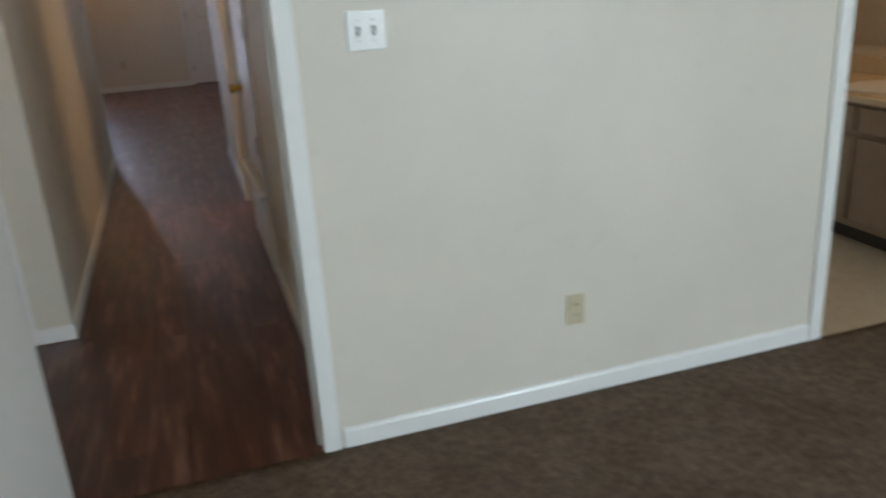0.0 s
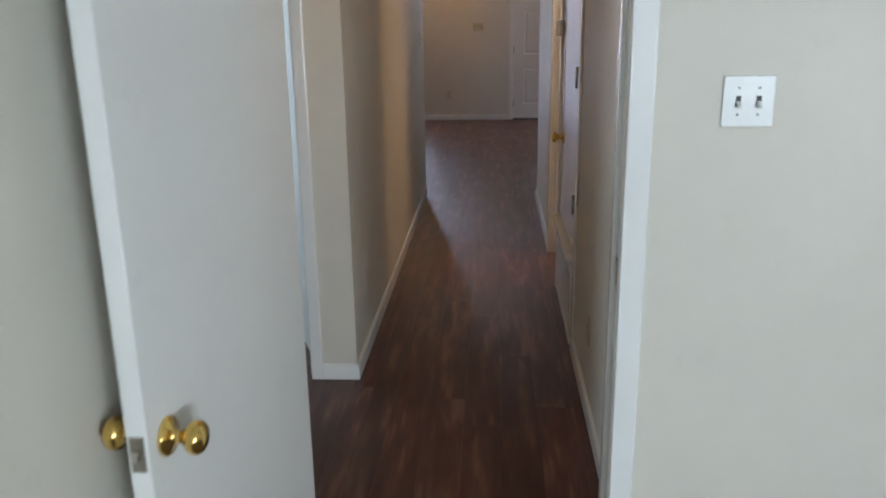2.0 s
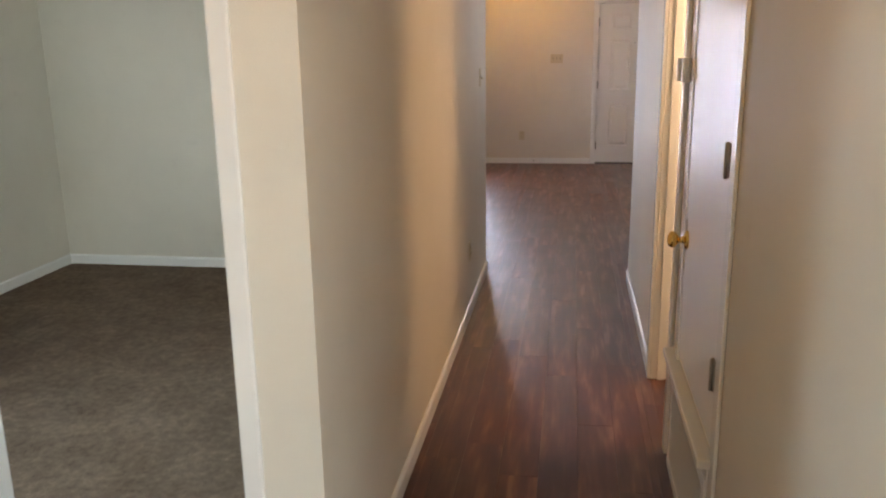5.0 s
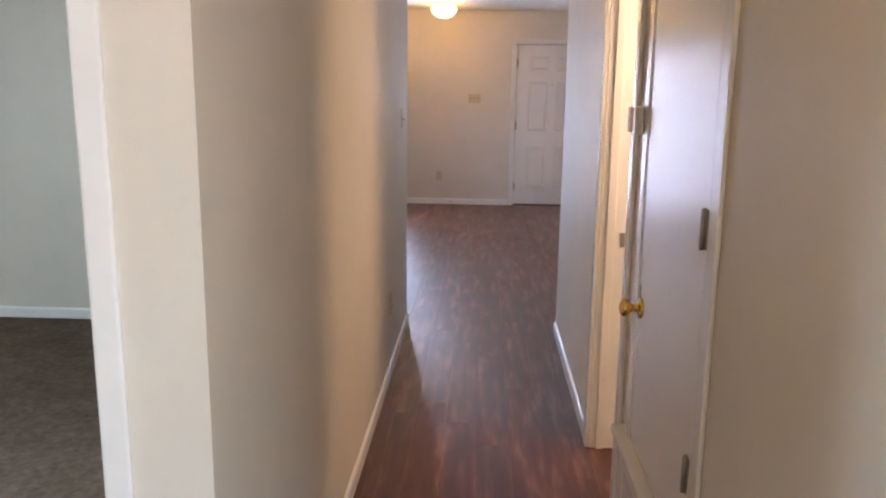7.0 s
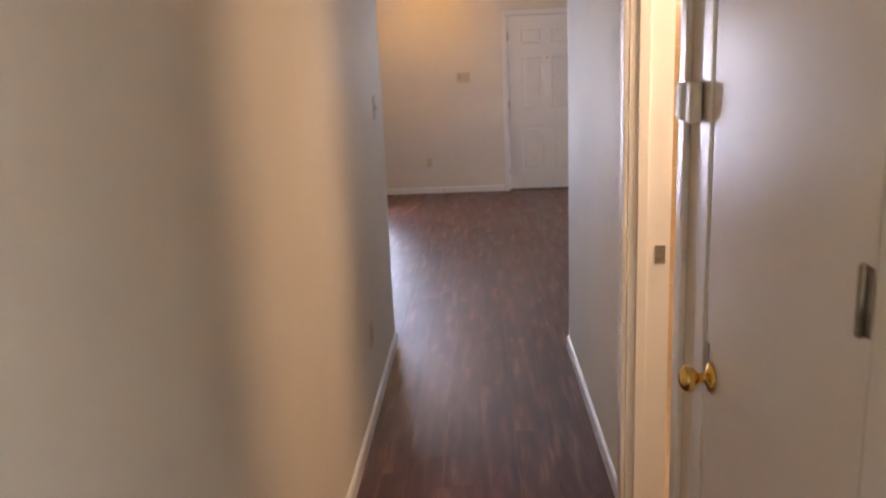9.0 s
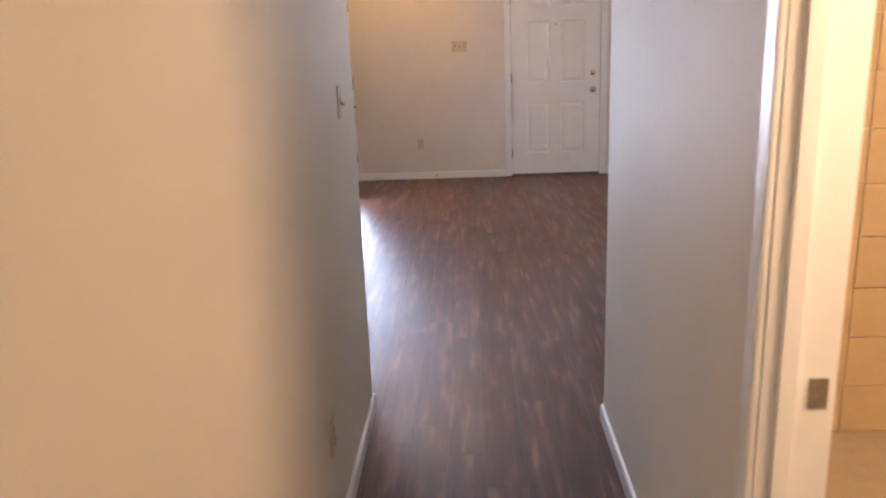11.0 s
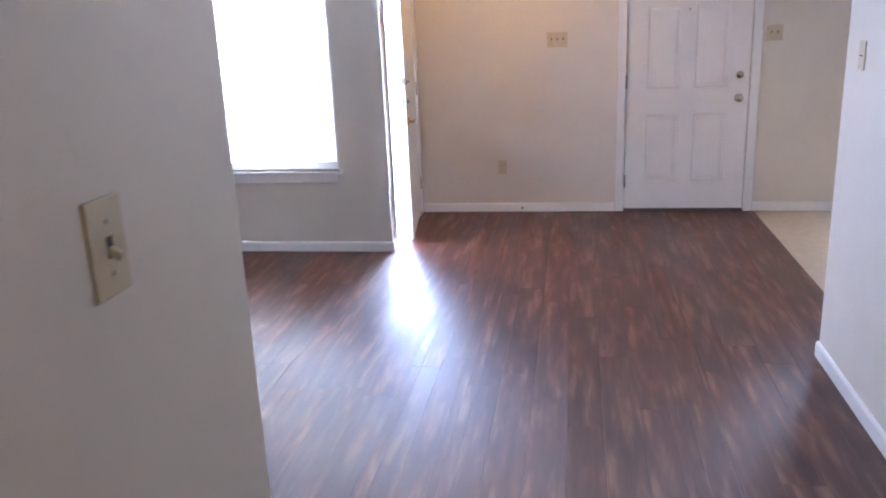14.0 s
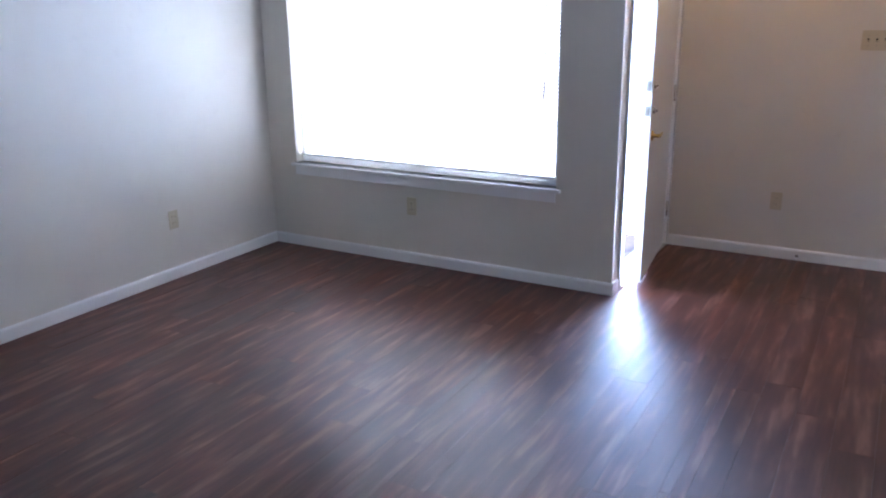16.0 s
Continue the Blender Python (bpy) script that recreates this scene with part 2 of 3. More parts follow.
# ---- large structure ----
wall("wall_bedroom_front", -1.15, 2.357, 4.60, 2.457, [(0.070, 0.920, 0, 2.06), (2.965, 3.86, 0, 2.06)], label="beige painted wall between carpeted bedroom and hall")
wall("wall_bedroom_left", -0.13, -3.40, -0.03, 2.357, along="y")
wall("wall_bedroom_back", -0.16, -3.50, 4.60, -3.40, [(2.60, 4.40, 0.8, 2.1)])
wall("wall_bedroom_right", 4.50, -3.40, 4.60, 2.357, along="y")
wall("wall_vanity_left", 2.75, 2.457, 2.85, 4.10, along="y")
wall("wall_vanity_back", 2.85, 4.00, 4.60, 4.10)
wall("wall_vanity_right", 4.50, 2.457, 4.60, 4.00, along="y")
wall("wall_alcove_left", -1.08, 2.457, -0.970, 3.758, along="y")
wall("wall_small_bedroom_front", -3.30, 3.758, 0.0, 3.868, [(-0.980, -0.190, 0, 2.05)], label="beige wall end beside the small bedroom doorway")
wall("wall_hall_left", -0.11, 3.868, 0.0, 7.525, along="y", label="long beige painted hall wall")
wall("wall_small_bedroom_left", -3.30, 3.868, -3.20, 7.525, [(4.3, 5.8, 0.9, 2.1)], along="y")
wall("wall_living_back", -3.36, 7.525, 0.0, 7.635, label="beige wall end at the living room")
wall("wall_hall_right", 0.991, 2.457, 1.101, 7.38, [(4.14, 4.855, 0.49, 2.05), (5.085, 5.804, 0, 2.05)], along="y", label="beige hall wall with two door openings")
wall("wall_living_back_right", 0.991, 7.38, 1.76, 7.49)
wall("wall_passage_right", 1.652, 7.49, 1.762, 10.20, along="y", label="beige wall end beside the kitchen opening")
wall("wall_kitchen_back", 1.762, 10.09, 5.0, 10.20)
wall("wall_kitchen_right", 5.0, 10.09, 5.1, 13.09, along="y")
wall("wall_living_left", -3.36, 7.635, -3.26, 11.89, along="y", label="beige living room wall washed by window light")
wall("wall_window", -3.36, 11.89, -0.77, 12.03, [(-3.035, -1.125, 0.595, 2.07)], label="beige wall around the large bright window")
wall("wall_entry", -0.88, 12.03, -0.77, 13.09, [(12.031, 13.045, 0, 2.06)], along="y", label="wall of the open front door")
wall("wall_far", -0.88, 13.09, 5.1, 13.20, [(0.892, 1.857, 0, 2.09), (2.6, 3.4, 1.40, 2.0)], label="beige far wall lit by the ceiling lamp")
wall("wall_bath_front", 1.101, 4.90, 3.10, 5.0)
wall("wall_bath_back", 1.76, 7.38, 3.10, 7.49)
wall("wall_bath_right", 3.0, 5.0, 3.10, 7.38, along="y")
wall("wall_closet_right", 1.65, 4.05, 1.75, 4.90, along="y")
wall("wall_closet_front", 1.101, 3.95, 1.75, 4.05)

cb = boxed(-3.40, -3.55, H, 5.15, 12.05, H + 0.1)
box(cb, -0.90, 12.05, H, 5.15, 13.25, H + 0.1)
thing("ceiling", cb, CEIL, "flat off-white textured ceiling", "ceiling", kind="structure")
thing("floor", boxed(-3.40, -3.55, -0.12, 5.15, 13.25, -0.012), SUB, "dark subfloor under the floor coverings", "floor", kind="structure")
thing("ground", boxed(-160, -160, -0.6, 160, 160, -0.16), GROUND, "pale sunlit concrete ground outside", "ground", kind="structure")


def carpet(name, x0, y0, x1, y1, label):
    bm = bmesh.new()
    nx, ny = int((x1 - x0) / 0.05), int((y1 - y0) / 0.05)
    g = [[bm.verts.new((x0 + (x1 - x0) * i / nx, y0 + (y1 - y0) * j / ny,
                        (0.010 + 0.004 * noise.noise(Vector((i * 0.35, j * 0.35, 1.0)))) if 0 < i < nx and 0 < j < ny else 0.004)) for j in range(ny + 1)] for i in range(nx + 1)]
    for i in range(nx):
        for j in range(ny):
            bm.faces.new((g[i][j], g[i + 1][j], g[i + 1][j + 1], g[i][j + 1]))
    lo = [bm.verts.new((x, y, -0.012)) for x, y in ((x0, y0), (x1, y0), (x1, y1), (x0, y1))]
    bm.faces.new(lo[::-1])
    for edge, a, b in (([g[i][0] for i in range(nx + 1)], lo[0], lo[1]), ([g[nx][j] for j in range(ny + 1)], lo[1], lo[2]),
                       ([g[i][ny] for i in range(nx, -1, -1)], lo[2], lo[3]), ([g[0][j] for j in range(ny, -1, -1)], lo[3], lo[0])):
        bm.faces.new([a, b] + edge[::-1])
    for f in bm.faces:
        f.smooth = len(f.verts) == 4
    return thing(name, bm, CARPET, label, "carpet", kind="structure")


carpet("carpet_bedroom", -0.03, -3.40, 4.50, 2.352, "brown cut-pile carpet of the bedroom")
carpet("carpet_small_bedroom", -3.20, 3.872, -0.11, 7.525, "brown cut-pile carpet of the small bedroom")
thing("vinyl_kitchen", boxed(1.934, 10.20, -0.012, 5.0, 13.09, -0.001), VINYL, "tan sheet vinyl kitchen floor", "floor", kind="structure")
thing("vinyl_bath", boxed(1.106, 5.0, -0.012, 3.0, 7.38, -0.001), VINYL, "tan vinyl bathroom floor", "floor", kind="structure")
thing("vinyl_vanity", boxed(2.85, 2.352, -0.012, 4.50, 4.0, 0.002), VINYL, "tan vinyl floor at the vanity", "floor", kind="structure")


def run(x0, y0, x1, y1, side, h=0.078, d=0.013, label="white painted baseboard"):
    """A baseboard from one point to another; side +1 has its face on the left of the way."""
    a, b = Vector((x0, y0, 0)), Vector((x1, y1, 0))
    u = (b - a).normalized()
    n = Vector((-u.y, u.x, 0)) * side
    prof = [(0, 0.004), (d, 0.004), (d, h - 0.014), (d * 0.75, h - 0.005), (d * 0.35, h), (0, h)]
    bm = bmesh.new()
    r0 = [bm.verts.new(a + n * p + Vector((0, 0, z))) for p, z in prof]
    r1 = [bm.verts.new(b + n * p + Vector((0, 0, z))) for p, z in prof]
    k = len(prof)
    for i in range(k):
        bm.faces.new((r0[i], r0[(i + 1) % k], r1[(i + 1) % k], r1[i]))
    bm.faces.new(r0)
    bm.faces.new(r1[::-1])
    bmesh.ops.recalc_face_normals(bm, faces=bm.faces)
    return thing("baseboard", bm, TRIM, label, "baseboard", kind="structure")


run(0.983, 2.357, 2.905, 2.357, -1)
run(-0.03, -3.40, -0.03, 1.40, -1)
run(-0.151, 3.758, 0.0, 3.758, -1)
run(0.0, 3.745, 0.0, 7.648, -1)
run(0.0, 7.635, -3.26, 7.635, -1)
run(-3.26, 7.635, -3.26, 11.89, -1)
run(-3.26, 11.89, -0.757, 11.89, -1)
run(-0.77, 11.89, -0.77, 11.990, -1)
run(-0.77, 13.09, 0.836, 13.09, -1)
run(1.914, 13.09, 5.0, 13.09, -1)
run(0.991, 2.457, 0.991, 4.11, 1)
run(0.991, 5.852, 0.991, 7.503, 1)
run(0.991, 7.49, 1.652, 7.49, 1)
run(1.652, 7.49, 1.652, 10.213, 1)
run(1.652, 10.20, 5.0, 10.20, 1)
run(-3.20, 7.525, -0.11, 7.525, -1)
run(-3.20, 3.868, -3.20, 7.525, -1)
run(-0.11, 3.868, -0.11, 7.525, 1)


def casing(parent, along, at, out, a0, a1, top, w=0.06, d=0.016, sides="lrt"):
    """Door casing on a wall face: along "x" or "y", the face at `at`, standing out by the sign of out."""
    def strip(p0, p1, z0, z1):
        q0, q1 = sorted((at, at + out * d))
        bm = bmesh.new()
        if along == "x":
            box(bm, p0, q0, z0, p1, q1, z1, 0.006)
        else:
            box(bm, q0, p0, z0, q1, p1, z1, 0.006)
        return bm
    if "l" in sides:
        part("casing", strip(a0 - w, a0, 0.003, top), TRIM, parent)
    if "r" in sides:
        part("casing", strip(a1, a1 + w, 0.003, top), TRIM, parent)
    if "t" in sides:
        part("casing", strip(a0 - w, a1 + w, top, top + w), TRIM, parent)


def jambs(parent, along, a0, a1, top, d0, d1, t=0.018, stop=None):
    """Jamb boards lining an opening, with a stop moulding."""
    def put(p0, p1, z0, z1, e0=d0, e1=d1, bev=0.002):
        bm = bmesh.new()
        if along == "x":
            box(bm, p0, e0, z0, p1, e1, z1, bev)
        else:
            box(bm, e0, p0, z0, e1, p1, z1, bev)
        part("jamb", bm, TRIM, parent)
    put(a0 - 0.016, a0 + 0.002, 0.003, top)
    put(a1 - 0.002, a1 + 0.016, 0.003, top)
    put(a0 - 0.016, a1 + 0.016, top, top + 0.009)
    if stop:
        s0, s1 = stop
        put(a0 + 0.002, a0 + 0.013, 0.004, top - 0.012, s0, s1)
        put(a1 - 0.013, a1 - 0.002, 0.004, top - 0.012, s0, s1)
        put(a0 + 0.002, a1 - 0.002, top - 0.012, top - 0.001, s0, s1)


KNOB = [(0.0, 0.0), (0.032, 0.0), (0.033, 0.004), (0.030, 0.009), (0.016, 0.012), (0.0115, 0.018), (0.0115, 0.030), (0.016, 0.034),
        (0.0245, 0.040), (0.028, 0.048), (0.0275, 0.056), (0.022, 0.063), (0.012, 0.067), (0.0, 0.068)]


def knob(parent, x, y, z, rx, ry, rz, label="polished brass round knob", material=None):
    return part("knob", moved(lathe(KNOB), pose(x, y, z, rx, ry, rz)), material or BRASS, parent, label)


def hinge(parent, x, y, z0, z1, dx, dy, material=None):
    """A butt hinge: leaf plate and knuckle barrel."""
    bm = boxed(x - abs(dx) - 0.0015, y - abs(dy) - 0.0015, z0, x + abs(dx) + 0.0015, y + abs(dy) + 0.0015, z1, 0.0008)
    k = lathe([(0, z0 - 0.004), (0.004, z0 - 0.003), (0.0062, z0), (0.0062, z1), (0.004, z1 + 0.003), (0, z1 + 0.004)], 10)
    off = Matrix.Translation((x - (0.005 if dy else 0), y - (0.005 if dx else 0), 0))
    moved(k, off)
    tmp = bpy.data.meshes.new("tmp")
    k.to_mesh(tmp)
    k.free()
    bm.from_mesh(tmp)
    bpy.data.meshes.remove(tmp)
    return part("hinge", bm, material or STEEL, parent, "worn metal hinge")


# ---- doors ----
# bedroom doorway with its flush leaf swung into the bedroom
d1 = base_of("door_1", "white flush bedroom door standing open with brass knobs", "door", kind="structure")
casing(d1, "x", 2.357, -1, 0.085, 0.912, 2.05)
casing(d1, "x", 2.457, 1, 0.085, 0.912, 2.05)
jambs(d1, "x", 0.085, 0.912, 2.05, 2.357, 2.457, stop=(2.400, 2.436))
part("strike_plate", boxed(0.9075, 2.366, 0.925, 0.9105, 2.392, 0.99, 0.001), STEEL, d1, "worn metal strike plate")
leaf1 = part("leaf", boxed(0.0, -0.035, 0.012, 0.818, 0.0, 2.04, 0.003), DOOR, d1, "smooth white flush door leaf")
leaf1.matrix_basis = pose(0.128, 2.350, 0, 0, 0, -93.4)
knob(leaf1, 0.758, 0.0, 0.926, -90, 0, 0)
knob(leaf1, 0.758, -0.035, 0.926, 90, 0, 0)
part("latch_plate", boxed(0.8175, -0.029, 0.896, 0.8205, -0.006, 0.956, 0.001), STEEL, leaf1, "steel latch plate")
part("latch_bolt", boxed(0.820, -0.024, 0.918, 0.830, -0.011, 0.935, 0.002), NICKEL, leaf1, "metal latch bolt")
for z in (0.25, 1.02, 1.80):
    hinge(d1, 0.088, 2.362, z, z + 0.09, 0, 0.010, BRASS)

# small bedroom doorway in the alcove
d2 = base_of("door_2", "white flush small bedroom door standing open", "door", kind="structure")
casing(d2, "x", 3.758, -1, -0.965, -0.204, 2.04, w=0.052, sides="r")
casing(d2, "x", 3.868, 1, -0.965, -0.204, 2.04, w=0.052)
jambs(d2, "x", -0.965, -0.204, 2.04, 3.758, 3.868, stop=(3.79, 3.825))
part("strike_plate", boxed(-0.9635, 3.826, 0.910, -0.9605, 3.858, 0.980, 0.001), STEEL, d2, "worn metal strike plate")
for z in (0.30, 1.06, 1.78):
    hinge(d2, -0.210, 3.848, z, z + 0.09, 0, 0.016)
leaf2 = part("leaf", boxed(-0.745, 0.0, 0.014, 0.0, 0.035, 2.03, 0.003), DOOR, d2, "smooth white flush door leaf")
leaf2.matrix_basis = pose(-0.214, 3.884, 0, 0, 0, -67)
knob(leaf2, -0.685, 0.0, 0.94, 90, 0, 0)
knob(leaf2, -0.685, 0.035, 0.94, -90, 0, 0)

# air-handler closet: a short glossy door over a return-air grille
d3 = base_of("door_3", "glossy white closet door above a return-air grille", "door", kind="structure")
casing(d3, "y", 0.991, -1, 4.142, 4.850, 2.045, w=0.072, d=0.011)
leaf3 = part("leaf", boxed(0.983, 4.149, 0.505, 1.020, 4.838, 2.035, 0.003), GLOSS, d3, "glossy white slab door leaf")
part("jamb", boxed(0.993, 4.130, 0.49, 1.10, 4.146, 2.05), TRIM, d3)
part("jamb", boxed(0.993, 4.841, 0.49, 1.10, 4.858, 2.05), TRIM, d3)
knob(leaf3, 0.983, 4.785, 0.938, 0, -90, 0)
part("latch_plate", boxed(0.981, 4.812, 0.943, 0.984, 4.836, 1.003, 0.001), STEEL, leaf3, "dark worn latch plate")
for z0, z1 in ((0.666, 0.754), (1.250, 1.338), (1.80, 1.89)):
    hinge(d3, 0.981, 4.164, z0, z1, 0, 0.014)
part("sill", boxed(0.945, 4.115, 0.448, 0.992, 4.985, 0.476, 0.006), TRIM, d3, "projecting white painted sill board")
part("apron", boxed(0.977, 4.135, 0.405, 0.992, 4.965, 0.448, 0.003), TRIM, d3)

grille = base_of("return_air_grille", "white steel return-air grille low on the hall wall", "vent", pose(0.991, 4.55, 0.0))
gf = bmesh.new()
for a in ((-0.395, 0.015, 0.395, 0.055), (-0.395, 0.355, 0.395, 0.395), (-0.395, 0.055, -0.355, 0.355), (0.355, 0.055, 0.395, 0.355)):
    box(gf, -0.016, a[0], a[1], 0.0, a[2], a[3], 0.004)
gframe = part("frame", gf, GLOSS, grille)
# near-black sheet on the solid wall, coloured as the shade inside a duct
part("backing", boxed(-0.003, -0.355, 0.055, 0.0, 0.355, 0.355), DARK, grille, "dark sheet painted as the shaded duct opening")
lv = mesh_of("louver", moved(boxed(-0.0085, -0.355, -0.0008, 0.0085, 0.355, 0.0008), pose(0, 0, 0, 0, 40, 0)), GLOSS)
for i in range(22):
    o = new("louver", lv)
    o.parent = grille
    o.location = (-0.009, 0, 0.066 + i * 0.0133)
for yy in (-0.375, 0.375):
    part("screw", moved(lathe([(0, 0.003), (0.004, 0.002), (0.005, 0.0), (0.005, -0.002)], 10), pose(-0.016, yy, 0.205, 0, -90, 0)), NICKEL, gframe)

latch = base_of("door_latch", "small white plastic two-piece latch on the closet casing", "latch", pose(0.975, 4.905, 1.496))
part("body", boxed(-0.034, 0.040, -0.040, 0.016, 0.085, 0.040, 0.009), WHITE, latch)
part("keeper", boxed(-0.026, -0.012, -0.043, 0.0, 0.030, 0.043, 0.008), WHITE, latch)
# solid bar; the darkness of the gap is its colour
part("bar", boxed(-0.012, 0.026, -0.026, -0.002, 0.042, 0.026, 0.002), DARK, latch, "dark bar painted as the shaded gap between the halves")

# bathroom doorway
d4 = base_of("door_4", "white trimmed open bathroom doorway", "door", kind="structure")
casing(d4, "y", 0.991, -1, 5.098, 5.790, 2.04)
jambs(d4, "y", 5.098, 5.790, 2.04, 0.991, 1.130, stop=(1.02, 1.055))
part("strike_plate", boxed(1.080, 5.7845, 0.924, 1.114, 5.7885, 0.986, 0.001), STEEL, d4, "dark worn strike plate")
leaf4 = part("leaf", boxed(0.0, -0.035, 0.012, 0.70, 0.0, 2.03, 0.003), DOOR, d4, "white flush door leaf swung inside")
leaf4.matrix_basis = pose(1.106, 5.112, 0, 0, 0, 2)
bt = base_of("bath_tile_wall", "tan glazed bathroom wall tiles", "tile wall", pose(1.9, 7.374, 0), kind="structure")
tm = mesh_of("tile", boxed(-0.0995, -0.006, -0.0995, 0.0995, 0.0, 0.0995, 0.002), TILE)
for r in range(10):
    for c in range(9):
        o = new("tile", tm)
        o.parent = bt
        o.location = (-0.7 + c * 0.203, 0, 0.102 + r * 0.203)

# front door, ajar to the daylight
d5 = base_of("door_5", "white front door standing ajar with brass lever", "door", kind="structure")
casing(d5, "y", -0.77, 1, 12.046, 13.026, 2.04, w=0.055)
jambs(d5, "y", 12.046, 13.026, 2.04, -0.88, -0.77)
part("weatherstrip", boxed(-0.835, 12.048, 0.03, -0.822, 12.059, 2.03), RUBBER, d5, "dark weatherstrip")
part("threshold", boxed(-0.90, 12.048, -0.01, -0.745, 13.026, 0.022, 0.006), NICKEL, d5, "worn metal threshold")
leaf5 = part("leaf", boxed(0.0, -0.044, 0.025, 0.895, 0.0, 2.036, 0.003), DOOR, d5, "white front door leaf")
leaf5.matrix_basis = pose(-0.772, 13.021, 0, 0, 0, -83.3)
for z, r in ((1.175, 0.022), (1.035, 0.020)):
    part("deadbolt", moved(lathe([(0, 0), (r, 0), (r, 0.006), (r * 0.8, 0.012), (0.008, 0.014), (0.008, 0.026), (0, 0.027)], 18), pose(0.835, 0.0, z, -90, 0, 0)), NICKEL, leaf5, "satin metal deadbolt turn")
    part("bolt_plate", boxed(0.8945, -0.036, z - 0.028, 0.8975, -0.008, z + 0.028, 0.001), STEEL, leaf5)
lever = lathe([(0, 0), (0.03, 0), (0.031, 0.005), (0.026, 0.010), (0.011, 0.013), (0.010, 0.045), (0, 0.046)], 20)
moved(lever, pose(0.825, 0.0, 0.89, -90, 0, 0))
box(lever, 0.725, 0.038, 0.881, 0.836, 0.050, 0.899, 0.005)
part("lever", lever, BRASS, leaf5, "polished brass lever handle")
for z in (0.22, 1.0, 1.78):
    hinge(d5, -0.764, 13.030, z, z + 0.1, 0.010, 0, NICKEL)


def panel_leaf(w, h, t, panels):
    """A moulded door leaf: each panel is a sunk groove round a raised field. Face towards -y."""
    bm = bmesh.new()
    xs = sorted({0.0, w, *[p[0] for p in panels], *[p[1] for p in panels]})
    zs = sorted({0.0, h, *[p[2] for p in panels], *[p[3] for p in panels]})
    grid = {(i, k): bm.verts.new((x, 0, z)) for i, x in enumerate(xs) for k, z in enumerate(zs)}
    for i in range(len(xs) - 1):
        for k in range(len(zs) - 1):
            c = [grid[i, k], grid[i + 1, k], grid[i + 1, k + 1], grid[i, k + 1]]
            hit = [p for p in panels if p[0] <= xs[i] and xs[i + 1] <= p[1] and p[2] <= zs[k] and zs[k + 1] <= p[3]]
            if not hit:
                bm.faces.new(c)
                continue
            ring = c
            x0, x1, z0, z1 = xs[i], xs[i + 1], zs[k], zs[k + 1]
            for inset, y in ((0.010, 0.009), (0.020, 0.010), (0.045, 0.002)):
                nx = [bm.verts.new(v) for v in ((x0 + inset, y, z0 + inset), (x1 - inset, y, z0 + inset), (x1 - inset, y, z1 - inset), (x0 + inset, y, z1 - inset))]
                for a in range(4):
                    bm.faces.new((ring[a], ring[(a + 1) % 4], nx[(a + 1) % 4], nx[a]))
                ring = nx
            bm.faces.new(ring)
    back = {(i, k): bm.verts.new((xs[i], t, zs[k])) for i in (0, len(xs) - 1) for k in (0, len(zs) - 1)}
    n, m = len(xs) - 1, len(zs) - 1
    bm.faces.new((back[0, 0], back[0, m], back[n, m], back[n, 0]))
    bm.faces.new([grid[i, 0] for i in range(n, -1, -1)] + [back[0, 0], back[n, 0]])
    bm.faces.new([grid[i, m] for i in range(n + 1)] + [back[n, m], back[0, m]])
    bm.faces.new([grid[0, k] for k in range(m + 1)] + [back[0, m], back[0, 0]])
    bm.faces.new([grid[n, k] for k in range(m, -1, -1)] + [back[n, 0], back[n, m]])
    bmesh.ops.recalc_face_normals(bm, faces=bm.faces)
    return bm


d6 = base_of("door_6", "closed white six-panel door with knob and deadbolt", "door", kind="structure")
casing(d6, "x", 13.09, -1, 0.905, 1.846, 2.082, w=0.065)
jambs(d6, "x", 0.905, 1.846, 2.082, 13.09, 13.20, stop=(13.148, 13.19))
part("panel_backing", boxed(0.888, 13.192, 0.0, 1.862, 13.215, 2.10), DOOR, d6)
cols = ((0.158, 0.408), (0.518, 0.768))
rows6 = ((0.225, 0.765), (0.965, 1.595), (1.735, 1.915))
leaf6 = part("leaf", panel_leaf(0.927, 2.055, 0.044, [(a, b, c, d) for a, b in cols for c, d in rows6]), DOOR, d6, "moulded six-panel leaf")
leaf6.matrix_basis = pose(0.912, 13.102, 0.022)
knob(leaf6, 0.855, 0.0, 0.880, 90, 0, 0, "dull metal knob", NICKEL)
part("deadbolt", moved(lathe([(0, 0), (0.028, 0), (0.029, 0.008), (0.022, 0.014), (0.009, 0.016), (0.009, 0.028), (0, 0.029)], 20), pose(0.855, 0.0, 1.056, 90, 0, 0)), NICKEL, leaf6, "dull metal deadbolt")
part("peephole", moved(lathe([(0, 0), (0.008, 0), (0.008, 0.004), (0.005, 0.006), (0, 0.004)], 14), pose(0.463, 0.0, 1.56, 90, 0, 0)), STEEL, leaf6)
for z in (0.20, 1.0, 1.80):
    hinge(d6, 0.908, 13.098, z, z + 0.1, 0.008, 0, NICKEL)
part("sweep", boxed(0.909, 13.094, 0.001, 1.842, 13.140, 0.024), RUBBER, d6, "dark door sweep and threshold")

# opening to the vanity
d7 = base_of("door_7", "white trimmed opening to the vanity area", "doorway", kind="structure")
casing(d7, "x", 2.357, -1, 2.967, 3.855, 2.05)
jambs(d7, "x", 2.967, 3.855, 2.05, 2.357, 2.457)


